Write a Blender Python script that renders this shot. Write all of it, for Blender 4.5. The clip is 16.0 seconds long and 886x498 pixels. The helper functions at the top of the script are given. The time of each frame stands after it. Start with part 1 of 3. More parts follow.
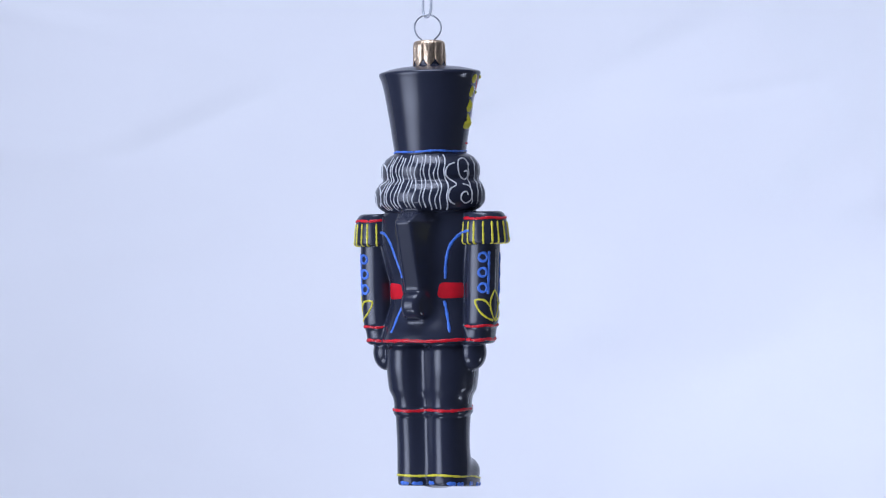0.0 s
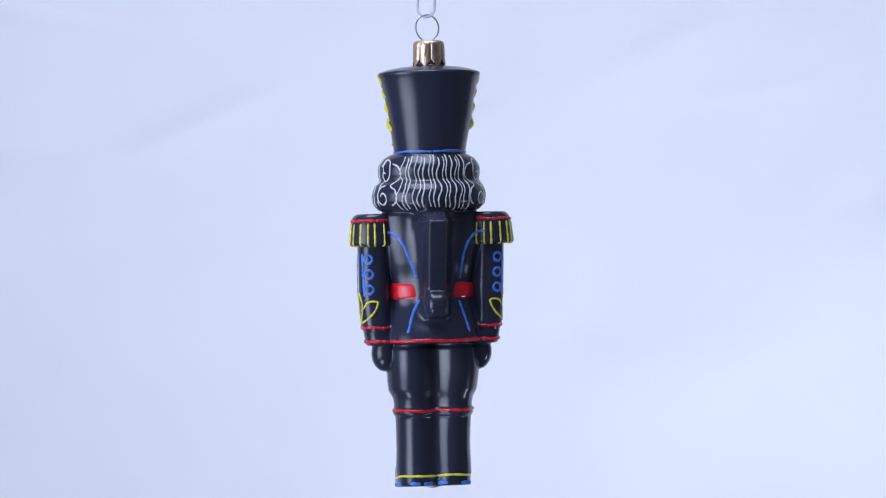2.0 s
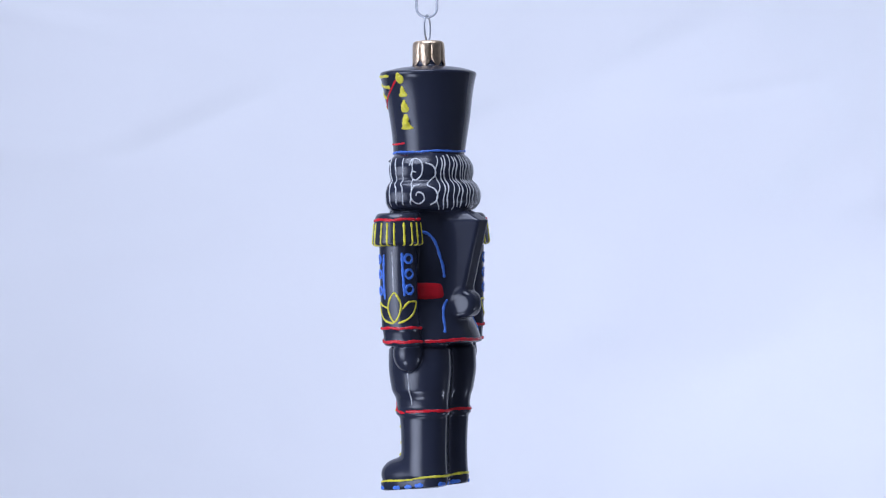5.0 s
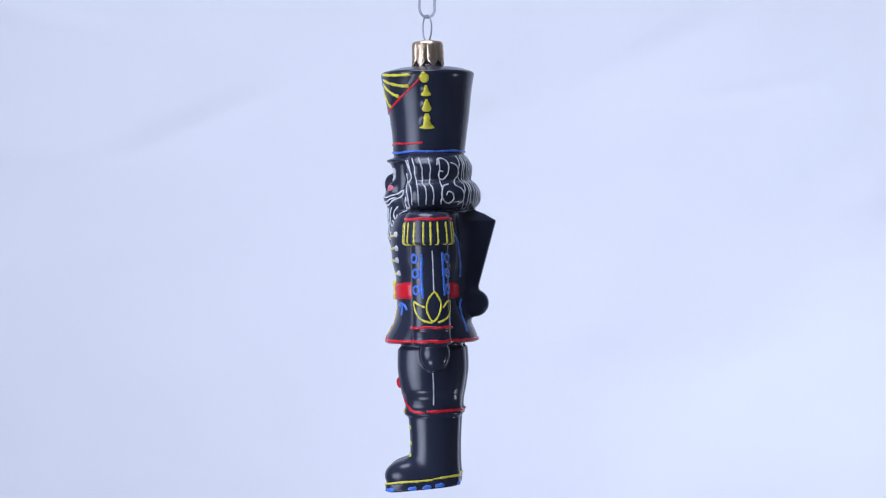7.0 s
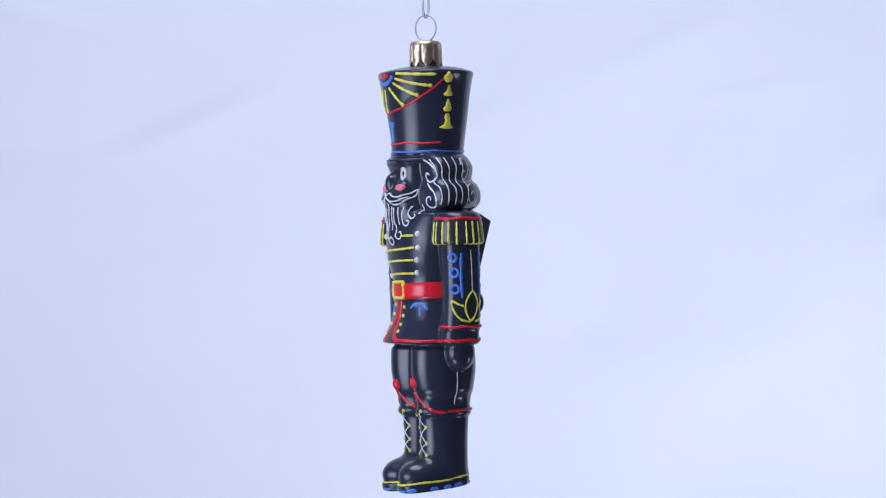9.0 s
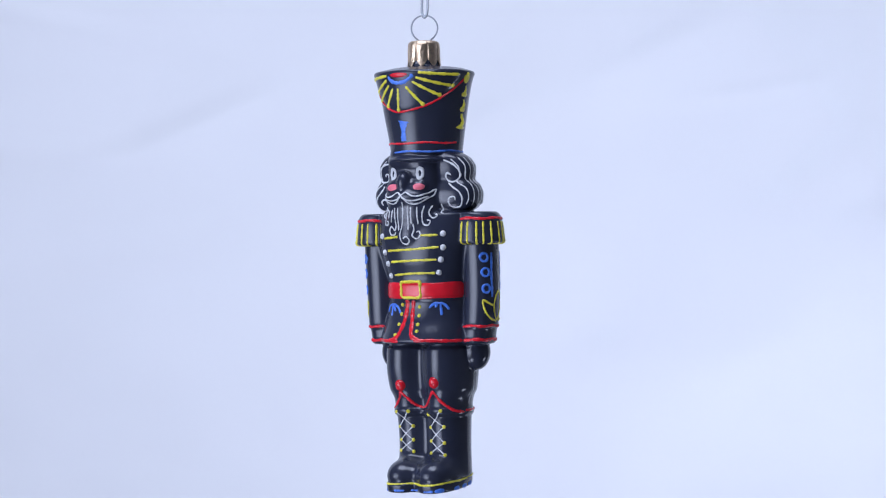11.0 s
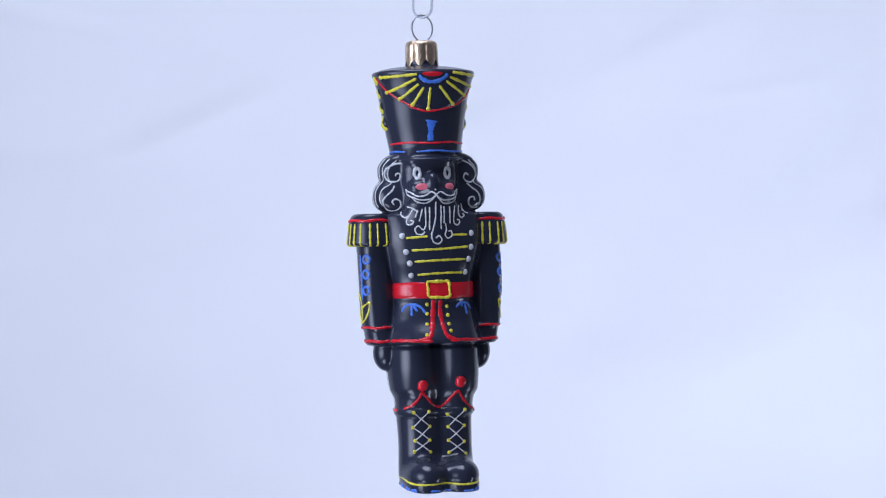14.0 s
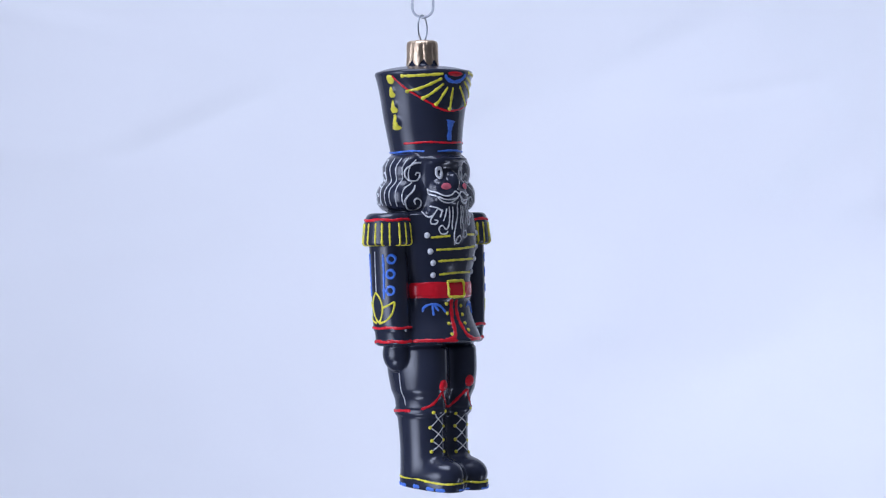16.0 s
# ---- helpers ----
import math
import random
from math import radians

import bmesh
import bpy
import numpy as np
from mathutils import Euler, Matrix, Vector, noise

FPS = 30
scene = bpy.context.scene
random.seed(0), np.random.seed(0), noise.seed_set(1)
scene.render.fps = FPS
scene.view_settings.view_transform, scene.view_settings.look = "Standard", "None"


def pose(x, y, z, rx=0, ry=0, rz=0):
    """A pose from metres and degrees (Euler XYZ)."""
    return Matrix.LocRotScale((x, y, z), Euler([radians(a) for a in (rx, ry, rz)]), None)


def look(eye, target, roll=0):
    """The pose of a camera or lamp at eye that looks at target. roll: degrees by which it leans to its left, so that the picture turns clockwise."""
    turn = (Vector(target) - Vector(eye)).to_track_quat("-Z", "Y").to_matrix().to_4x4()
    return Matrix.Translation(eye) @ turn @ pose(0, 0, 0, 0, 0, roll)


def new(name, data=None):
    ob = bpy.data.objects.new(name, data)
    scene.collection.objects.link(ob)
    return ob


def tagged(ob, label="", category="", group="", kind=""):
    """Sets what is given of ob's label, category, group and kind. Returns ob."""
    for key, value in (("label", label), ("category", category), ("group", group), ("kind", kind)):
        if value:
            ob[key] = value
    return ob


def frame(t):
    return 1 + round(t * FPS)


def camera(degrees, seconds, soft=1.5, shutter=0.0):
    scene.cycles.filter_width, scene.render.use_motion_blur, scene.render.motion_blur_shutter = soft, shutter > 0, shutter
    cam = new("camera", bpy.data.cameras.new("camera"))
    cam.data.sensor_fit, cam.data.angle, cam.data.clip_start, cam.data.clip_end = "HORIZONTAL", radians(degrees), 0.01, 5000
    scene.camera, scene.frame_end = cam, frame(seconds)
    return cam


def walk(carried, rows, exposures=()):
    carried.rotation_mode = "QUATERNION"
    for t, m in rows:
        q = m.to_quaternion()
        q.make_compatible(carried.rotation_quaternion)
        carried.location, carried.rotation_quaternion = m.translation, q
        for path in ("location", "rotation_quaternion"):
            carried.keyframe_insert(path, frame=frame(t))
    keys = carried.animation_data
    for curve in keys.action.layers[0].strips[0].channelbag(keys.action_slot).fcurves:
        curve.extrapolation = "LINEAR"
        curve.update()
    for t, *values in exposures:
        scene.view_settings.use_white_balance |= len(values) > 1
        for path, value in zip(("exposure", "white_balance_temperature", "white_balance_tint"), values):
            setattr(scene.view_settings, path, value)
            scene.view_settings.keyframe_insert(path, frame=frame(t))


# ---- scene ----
import functools

U = 0.0002            # model unit: a fifth of a millimetre
LEVEL = 1.40          # height of the lens and of the ornament's middle
AWAY = 0.99           # from the lens to the ornament's axis

# ---- camera: it stands still ----
cam = camera(18.0, 16.0, soft=1.15)
stand = look((0, -AWAY, LEVEL), (0, 0, LEVEL))
walk(cam, [(0.0, stand), (16.0, stand)])

# ---- world and lamps ----
world = bpy.data.worlds.new("world")
scene.world = world
world.use_nodes = True
world.node_tree.nodes["Background"].inputs[0].default_value = (0.655, 0.745, 1.0, 1)
world.node_tree.nodes["Background"].inputs[1].default_value = 0.3


def area_lamp(name, eye, target, size_x, size_y, watts, colour, spread=180):
    data = bpy.data.lights.new(name, "AREA")
    data.shape, data.size, data.size_y, data.spread = "ELLIPSE", size_x, size_y, radians(spread)
    data.energy, data.color = watts, colour
    ob = new(name, data)
    ob.matrix_world = look(eye, target)
    return ob


COOL = (0.69, 0.765, 1.0)
area_lamp("ceiling_light", (-0.20, -0.35, 2.52), (-0.1, -0.25, 0.0), 1.0, 0.8, 15.5, COOL)
area_lamp("softbox_light", (-1.10, -0.77, 1.36), (0, 0, 1.40), 1.1, 1.4, 3.0, COOL, spread=60)
area_lamp("low_softbox_light", (-0.55, -0.62, 0.55), (0, 0, 1.40), 0.5, 0.4, 3.6, COOL)
# added fill, no known source: narrow beam brightens the cloth's lower right, misses the figurine
area_lamp("backdrop_fill", (1.15, 0.10, 0.75), (0.12, 0.55, 1.30), 0.5, 0.5, 1.9, COOL, spread=50)
scene.view_settings.exposure = 0.0


# ---- materials ----
def material(name, colour, rough=0.4, metal=0.0, coat=0.0):
    m = bpy.data.materials.new(name)
    m.use_nodes = True
    b = m.node_tree.nodes["Principled BSDF"]
    b.inputs["Base Color"].default_value = (*colour, 1)
    b.inputs["Roughness"].default_value = rough
    b.inputs["Metallic"].default_value = metal
    b.inputs["Coat Weight"].default_value = coat
    b.inputs["Coat Roughness"].default_value = 0.12
    return m


def mottled(m, scale, dark, light, rough_low, rough_high, bump=0.0, bump_scale=None, depth=0.0002):
    """Uneven colour, uneven gloss and fine relief, in object space (metres)."""
    nt = m.node_tree
    b = nt.nodes["Principled BSDF"]
    co = nt.nodes.new("ShaderNodeTexCoord")
    n1 = nt.nodes.new("ShaderNodeTexNoise")
    n1.inputs["Scale"].default_value, n1.inputs["Detail"].default_value = scale, 4
    ramp = nt.nodes.new("ShaderNodeMixRGB")
    base = b.inputs["Base Color"].default_value[:3]
    ramp.inputs[1].default_value = (*[c * dark for c in base], 1)
    ramp.inputs[2].default_value = (*[min(1, c * light) for c in base], 1)
    rr = nt.nodes.new("ShaderNodeMapRange")
    rr.inputs["To Min"].default_value, rr.inputs["To Max"].default_value = rough_low, rough_high
    n2 = nt.nodes.new("ShaderNodeTexNoise")
    n2.inputs["Scale"].default_value, n2.inputs["Detail"].default_value = bump_scale or scale * 6, 3
    bm_node = nt.nodes.new("ShaderNodeBump")
    bm_node.inputs["Strength"].default_value, bm_node.inputs["Distance"].default_value = bump, depth
    nt.links.new(co.outputs["Object"], n1.inputs["Vector"])
    nt.links.new(co.outputs["Object"], n2.inputs["Vector"])
    nt.links.new(n1.outputs["Fac"], ramp.inputs[0])
    nt.links.new(ramp.outputs[0], b.inputs["Base Color"])
    nt.links.new(n2.outputs["Fac"], rr.inputs["Value"])
    nt.links.new(rr.outputs[0], b.inputs["Roughness"])
    nt.links.new(n2.outputs["Fac"], bm_node.inputs["Height"])
    nt.links.new(bm_node.outputs[0], b.inputs["Normal"])
    return m


BLACK = mottled(material("black_lacquer", (0.024, 0.028, 0.048), 0.2), 60, 0.9, 1.15, 0.17, 0.25, 0.03, 140, 0.0003)
YELLOW = mottled(material("yellow_enamel", (0.88, 0.78, 0.06), 0.35), 500, 0.75, 1.1, 0.2, 0.42, 0.5, 700)
RED = mottled(material("red_enamel", (0.75, 0.015, 0.03), 0.3), 300, 0.8, 1.15, 0.10, 0.26, 0.5, 700)
BLUE = mottled(material("blue_enamel", (0.07, 0.22, 0.80), 0.35), 500, 0.75, 1.15, 0.2, 0.42, 0.5, 700)
WHITE = mottled(material("white_enamel", (0.74, 0.75, 0.77), 0.4), 500, 0.75, 1.1, 0.25, 0.45, 0.5, 700)
PINK = mottled(material("pink_enamel", (0.85, 0.18, 0.24), 0.4), 400, 0.85, 1.1, 0.25, 0.45, 0.5, 700)
PAINTS = [BLACK, YELLOW, RED, BLUE, WHITE, PINK]
GOLD = mottled(material("worn_gold_foil", (0.93, 0.70, 0.49), 0.3, 1.0), 900, 0.6, 1.1, 0.24, 0.44, 0.5, 1300, 0.0005)
STEEL = mottled(material("steel_wire", (0.42, 0.44, 0.48), 0.3, 1.0), 800, 0.8, 1.1, 0.25, 0.4)
CLOTH = mottled(material("white_cloth", (0.80, 0.80, 0.81), 0.9), 3, 0.975, 1.02, 0.85, 0.95, 0.03, 700, 0.0004)
PLASTER = mottled(material("white_plaster", (0.78, 0.78, 0.78), 0.9), 6, 0.96, 1.03, 0.8, 0.95, 0.2, 120, 0.001)
FLOOR = mottled(material("grey_floor", (0.35, 0.35, 0.36), 0.5), 5, 0.9, 1.1, 0.4, 0.6)
# for the unseen front and side walls: greyed so the lacquer reflects less
DARKWALL = mottled(material("unseen_wall_grey", (0.30, 0.31, 0.33), 0.9), 6, 0.92, 1.06, 0.8, 0.95, 0.2, 120, 0.001)
CLEAR = material("clear_plastic", (0.74, 0.77, 0.82), 0.12)
CLEAR.node_tree.nodes["Principled BSDF"].inputs["Transmission Weight"].default_value = 0.62
CLEAR.node_tree.nodes["Principled BSDF"].inputs["IOR"].default_value = 1.35


def mesh_of(bm):
    me = bpy.data.meshes.new("mesh")
    bm.to_mesh(me)
    bm.free()
    return me


def part(name, bm, mat, parent, label=""):
    ob = new(name, mesh_of(bm))
    ob.data.name = name
    ob.data.materials.append(mat)
    ob.parent = parent
    return tagged(ob, label)


def box(bm, x0, x1, y0, y1, z0, z1):
    m = Matrix.Translation(((x0 + x1) / 2, (y0 + y1) / 2, (z0 + z1) / 2)) @ Matrix.Diagonal((x1 - x0, y1 - y0, z1 - z0, 1))
    bmesh.ops.create_cube(bm, size=1, matrix=m)


def tube(bm, path, radius, sides=10, closed=False):
    """A round wire along a list of points."""
    pts = [Vector(p) for p in path]
    n = len(pts)
    rings, up = [], None
    for i, p in enumerate(pts):
        a, b = (pts[i - 1], pts[(i + 1) % n]) if closed else (pts[max(i - 1, 0)], pts[min(i + 1, n - 1)])
        t = (b - a).normalized()
        up = t.orthogonal().normalized() if up is None else (up - t * up.dot(t)).normalized()
        side = t.cross(up)
        rings.append([bm.verts.new(p + radius * (math.cos(2 * math.pi * k / sides) * up + math.sin(2 * math.pi * k / sides) * side)) for k in range(sides)])
    for i in range(n if closed else n - 1):
        r0, r1 = rings[i], rings[(i + 1) % n]
        for k in range(sides):
            bm.faces.new((r0[k], r0[(k + 1) % sides], r1[(k + 1) % sides], r1[k])).smooth = True
    if not closed:
        bm.faces.new(rings[0][::-1])
        bm.faces.new(rings[-1])


# ---- the setting: a hung cloth, and a small unseen room added around it ----
def wall(name, *extent, mat=PLASTER, label=""):
    bm = bmesh.new()
    box(bm, *extent)
    ob = new(name, mesh_of(bm))
    ob.data.materials.append(mat)
    return tagged(ob, label, name.split("_")[0], kind="structure")


# floor, ceiling and walls stay out of view; added for bounced light and reflections
wall("floor", -1.8, 1.8, -2.4, 1.3, -0.1, 0.0, mat=FLOOR, label="grey plain floor of the unseen added room")
wall("ceiling", -1.8, 1.8, -2.4, 1.3, 2.6, 2.7, label="plain white plaster ceiling of the unseen added room")
wall("wall_back", -1.8, 1.8, 1.2, 1.3, 0.0, 2.6, label="plain white wall behind the cloth, unseen, closing the added room")
# these three are grey to hold down what the black lacquer mirrors
wall("wall_front", -1.8, 1.8, -2.4, -2.3, 0.0, 2.6, mat=DARKWALL, label="plain light grey unseen wall added behind the camera to dim reflections")
wall("wall_left", -1.8, -1.7, -2.3, 1.2, 0.0, 2.6, mat=DARKWALL, label="plain light grey unseen side wall added to dim reflections")
wall("wall_right", 1.7, 1.8, -2.3, 1.2, 0.0, 2.6, mat=DARKWALL, label="plain light grey unseen side wall added to dim reflections")


def backdrop_cloth():
    """A white sheet with a few shallow slack folds, from the ceiling to the floor."""
    xs = np.concatenate([np.linspace(-1.3, -0.32, 25)[:-1], np.linspace(-0.32, 0.32, 215), np.linspace(0.32, 1.3, 25)[1:]])
    zs = np.concatenate([np.linspace(0.02, 1.22, 25)[:-1], np.linspace(1.22, 1.58, 130), np.linspace(1.58, 2.58, 25)[1:]])
    n, h = len(xs), len(zs)
    gx, gz = np.meshgrid(xs, zs)
    y = np.full_like(gx, 0.55)

    def fold(x0, z0, angle, width, length, height):
        a = radians(angle)
        u = (gx - x0) * math.cos(a) + (gz - z0) * math.sin(a)
        v = -(gx - x0) * math.sin(a) + (gz - z0) * math.cos(a) - 0.8 * u * u
        return height * np.exp(-(v / width) ** 2 - (u / length) ** 2)

    FOLDS = [(-0.150, 1.460, 20, 0.007, 0.035, 0.0011), (-0.210, 1.452, -6, 0.008, 0.06, 0.0012), (-0.200, 1.522, -12, 0.006, 0.08, 0.0012),
             (-0.100, 1.485, 24, 0.008, 0.06, 0.0011), (-0.240, 1.350, 8, 0.016, 0.09, 0.0012), (0.170, 1.487, 8, 0.005, 0.07, 0.0008),
             (0.130, 1.515, 28, 0.009, 0.08, 0.0012), (0.200, 1.400, -4, 0.030, 0.15, 0.0020), (0.100, 1.330, 10, 0.030, 0.16, 0.0020), (-0.170, 1.405, 14, 0.010, 0.07, 0.0010)]
    for f in FOLDS:
        y -= 1.4 * fold(*f)
    for k, (size, height) in enumerate(((26, 0.0010), (11, 0.0030))):
        y += height * np.array([noise.noise(Vector((a * size, c * size * 1.6, 7.3 * k))) for a, c in zip(gx.ravel(), gz.ravel())]).reshape(gx.shape)
    y += 0.006 * np.sin(gx * 7 + 0.6 * gz) + 0.004 * np.sin(gz * 5 + gx * 3)
    verts = np.stack([gx, y, gz], -1).reshape(-1, 3)
    i = (np.arange(h - 1)[:, None] * n + np.arange(n - 1)[None, :]).reshape(-1)
    faces = np.stack([i, i + 1, i + n + 1, i + n], -1)
    me = bpy.data.meshes.new("backdrop")
    me.from_pydata(verts.tolist(), [], faces.tolist())
    me.shade_smooth()
    me.materials.append(CLOTH)
    ob = new("backdrop", me)
    thick = ob.modifiers.new("thickness", "SOLIDIFY")
    thick.thickness, thick.offset = 0.002, 1
    tagged(ob, "white hung cloth backdrop with faint slack wrinkles", "backdrop", kind="structure")


backdrop_cloth()


# ---- the glass figurine: one blown form, lacquered, with raised enamel lines ----
# Points are (x, d, y): x to the figurine's left, d forward, y down from the lens's level, in model units.
def ellipsoid(p, c, r):
    q = (p - np.array(c)) / np.array(r)
    k0 = np.sqrt((q ** 2).sum(-1))
    k1 = np.sqrt(((q / np.array(r)) ** 2).sum(-1))
    return k0 * (k0 - 1) / np.maximum(k1, 1e-6)


def join(a, b, k):
    h = np.clip(0.5 + 0.5 * (b - a) / k, 0, 1)
    return b + (a - b) * h - k * h * (1 - h)


@functools.lru_cache(None)
def eased(table):
    """The rows of a table joined by smooth curves that never overshoot, at close steps."""
    t = np.array(table, float)
    y, v = t[:, 0], t[:, 1:]
    h = np.diff(y)[:, None]
    slope = np.diff(v, axis=0) / h
    a, b = slope[:-1], slope[1:]
    m = np.zeros_like(v)
    m[1:-1] = np.where(a * b > 0, 2 * a * b / np.where(a + b == 0, 1, a + b), 0)
    m[0], m[-1] = slope[0], slope[-1]
    fine = np.linspace(y[0], y[-1], int((y[-1] - y[0]) / 0.8) + 2)
    i = np.clip(np.searchsorted(y, fine) - 1, 0, len(y) - 2)
    u = ((fine - y[i]) / np.diff(y)[i])[:, None]
    out = (1 + 2 * u) * (1 - u) ** 2 * v[i] + u * (1 - u) ** 2 * h[i] * m[i] + u * u * (3 - 2 * u) * v[i + 1] + u * u * (u - 1) * h[i] * m[i + 1]
    return np.column_stack([fine, out])


def loft(p, table, power=2.0, edge=6.0, y_shift=None, front=None):
    """A form of rounded sections: rows of y, centre x, centre d, half width, half depth in front, half depth behind."""
    t = eased(tuple(map(tuple, table)))
    y = p[:, 2] if y_shift is None else p[:, 2] - y_shift
    s = [np.interp(y, t[:, 0], t[:, k]) for k in range(1, 6)]
    dx, dd = p[:, 0] - s[0], p[:, 1] - s[1]
    depth = np.where(dd > 0, s[3], s[4])
    e = np.where(dd > 0, front or power, power)
    q = (np.abs(dx / s[2]) ** e + np.abs(dd / depth) ** e) ** (1 / e)
    side = (q - 1) * np.minimum(s[2], depth)
    ends = np.maximum(t[0, 0] - y, y - t[-1, 0])
    a, b = side + edge, ends + edge
    return np.minimum(np.maximum(a, b), 0) + np.hypot(np.maximum(a, 0), np.maximum(b, 0)) - edge


HAT = [(-312, -5, -3, 92, 82, 82), (-296, -5, -3, 86, 79, 79), (-270, -5, -3, 80, 75, 75), (-235, -5, -3, 74, 70, 71), (-200, -4, -3, 68, 66, 66), (-166, -3, -2, 62.5, 64, 62)]
TORSO = [(-72, 0, 0, 60, 40, 48), (-60, 0, 0, 92, 60, 58), (-20, 0, 0, 92, 69, 62), (20, 0, 0, 84, 67, 60), (52, 0, 0, 76, 61, 54),
         (60, 0, 0, 74, 62, 54), (86, 0, 0, 74, 62, 54), (94, 0, 0, 74, 59, 55), (120, 0, -1, 79, 64, 64), (150, 0, -3, 85, 81, 76), (165, 0, -3, 88, 87, 80)]


def hat(p):
    """A flared hat with a raised plate on its front and three pressed tassels on each side."""
    x, d, y = p[:, 0] + 5, p[:, 1] + 3, p[:, 2]
    bearing = np.abs(np.arctan2(x, d))
    rim = -243 - 62 * (bearing / 1.45) ** 1.7
    plate = 1 / (1 + np.exp(-np.clip((rim - y) / 1.6, -30, 30))) / (1 + np.exp(np.clip((bearing - 1.4) / 0.06, -30, 30)))
    f = loft(p, HAT, edge=5) - 2.0 * plate
    dome = ellipsoid(p, (-5, -3, -308), (89, 79, 16))
    visor = ellipsoid(p, (-3, 8, -157), (63, 66, 9))
    for side in (-1, 1):
        for yy, out, r in ((-279, 78, 6), (-253, 74, 6.5), (-223, 68, 9.5)):
            f = join(f, ellipsoid(p, (out * side - 5, -2, yy), (r * 0.95, r * 0.9, r * 1.1)), 4)
    return join(join(f, dome, 4), visor, 6)


def neck(p):
    return loft(p, [(-336, -6, -3, 27, 27, 27), (-316, -6, -3, 27, 27, 27)], edge=3)


HAIR = [(-170, -1, 0, 64, 36, 60), (-158, -1, 0, 82, 38, 70), (-143, -1, 0, 90, 38, 77), (-132, -1, 0, 90, 37, 76), (-122, -1, 0, 88, 35, 74), (-112, 0, 0, 96, 37, 84),
        (-97, 0, 0, 101, 40, 91), (-84, 0, 0, 100, 40, 90), (-74, 0, 0, 94, 38, 84), (-66, 0, 0, 84, 34, 72)]


def hair(p):
    return loft(p, HAIR, power=1.85, edge=5, front=3.4)


HEAD = [(-182, -8, 13, 46, 42, 40), (-160, -8, 13, 51, 46, 45), (-140, -8, 13, 52, 48, 45), (-110, -8, 13, 52, 49, 45), (-82, -8, 13, 50, 46, 40), (-64, -8, 13, 40, 38, 35)]


def face(p):
    head = loft(p, HEAD, power=2.9, edge=9)
    brow = ellipsoid(p, (-10, 53, -152), (38, 14, 10))
    nose = ellipsoid(p, (-11, 67, -116), (12, 12, 18))
    cheek = np.minimum(ellipsoid(p, (-33, 58, -108), (17, 13, 13)), ellipsoid(p, (12, 58, -108), (17, 13, 13)))
    lip = ellipsoid(p, (-10, 58, -92), (42, 23, 16))
    beard = ellipsoid(p, (-7, 45, -62), (50, 30, 44))
    tip = ellipsoid(p, (-6, 59, -26), (22, 16, 20))
    f = join(join(head, brow, 8), nose, 10)
    f = join(join(f, cheek, 8), lip, 7)
    return join(join(f, beard, 10), tip, 10)


def torso(p):
    return loft(p, TORSO, power=2.25, edge=7)


def lever(p):
    """The wedge-shaped lever on the back, chamfered along its sides, with a rolled end as wide as itself."""
    x, d, y = p[:, 0], -p[:, 1], p[:, 2]
    back = np.interp(y, [-72, -60, -48, 70, 84], [70, 98, 118, 84, 76])
    half = 15 + 0.36 * np.clip(back - d, 0, 52)
    a = np.maximum((d - back) * 0.95, np.maximum((-66 - y) * 0.95, y - 86))
    a = np.maximum(a, 30 - d) + 4
    b = (np.abs(x) - half) * 0.94 + 4
    wedge = np.minimum(np.maximum(a, b), 0) + np.hypot(np.maximum(a, 0), np.maximum(b, 0)) - 4
    r = np.hypot(d - 78, y - 97)
    a, b = r - 24 + 10, (np.abs(x) - 16 - 0.22 * np.clip(102 - d, 0, 44)) * 0.97 + 10
    roll = np.minimum(np.maximum(a, b), 0) + np.hypot(np.maximum(a, 0), np.maximum(b, 0)) - 10
    return join(wedge, roll, 9)


def epaulette(p, side):
    c = 102.5 * side - 2
    pad = loft(p, [(-64, c - 4 * side, -4, 36, 38, 36), (-52, c, -4, 39, 40, 40), (-44, c, -4, 40, 42, 42), (-8, c, -4, 44, 45, 45)], edge=5)
    return pad


def sleeve(p, side):
    c, e = side, 1.5
    rows = [(-30, 102 * c - 1, -6, 28, 34, 34), (60, 101 * c + e, -6, 28, 33, 33), (130, 98 * c + e, -6, 27, 34, 34), (137, 96 * c + e, -6, 28, 36, 36), (143, 95 * c + e, -6, 26, 34, 34),
            (155, 93 * c + e, -6, 26, 34, 34), (161, 92 * c + e, -6, 27, 36, 36), (168, 91 * c + e, -6, 25, 33, 33)]
    return loft(p, rows, power=2.4, edge=4)


def fist(p, side):
    return ellipsoid(p, (83 * side + 3, -10, 182), (24, 27, 32))


def leg(p, side):
    c = side
    rows = [(150, 38 * c + 1, -2, 39, 52, 53), (169, 38 * c + 1, -2, 40, 54, 54), (176, 38 * c + 1, -2, 43.5, 60, 59), (205, 38 * c + 1, -2, 44, 61, 60), (245, 36 * c + 2, -1, 43, 55, 56), (264, 33.5 * c + 2, -2, 37, 50, 51),
            (277, 33 * c + 2, -2, 36, 49, 50), (282, 33 * c + 2, -2, 38, 52, 52), (288, 33 * c + 2, -2, 38, 51, 52), (296, 32 * c + 2, -2, 35, 44, 47), (350, 31 * c + 3, -1, 34.5, 41, 45), (385, 31 * c + 3, 0, 35.5, 46, 46), (402, 31 * c + 3, 0, 35.5, 53, 48)]
    shaft = loft(p, rows, edge=5)
    toe = ellipsoid(p, (31 * c + 3, 42, 397), (33.5, 44, 30))
    toe = np.maximum(toe, p[:, 2] - 0.1 * p[:, 1] - 402)
    return join(shaft, toe, 14)


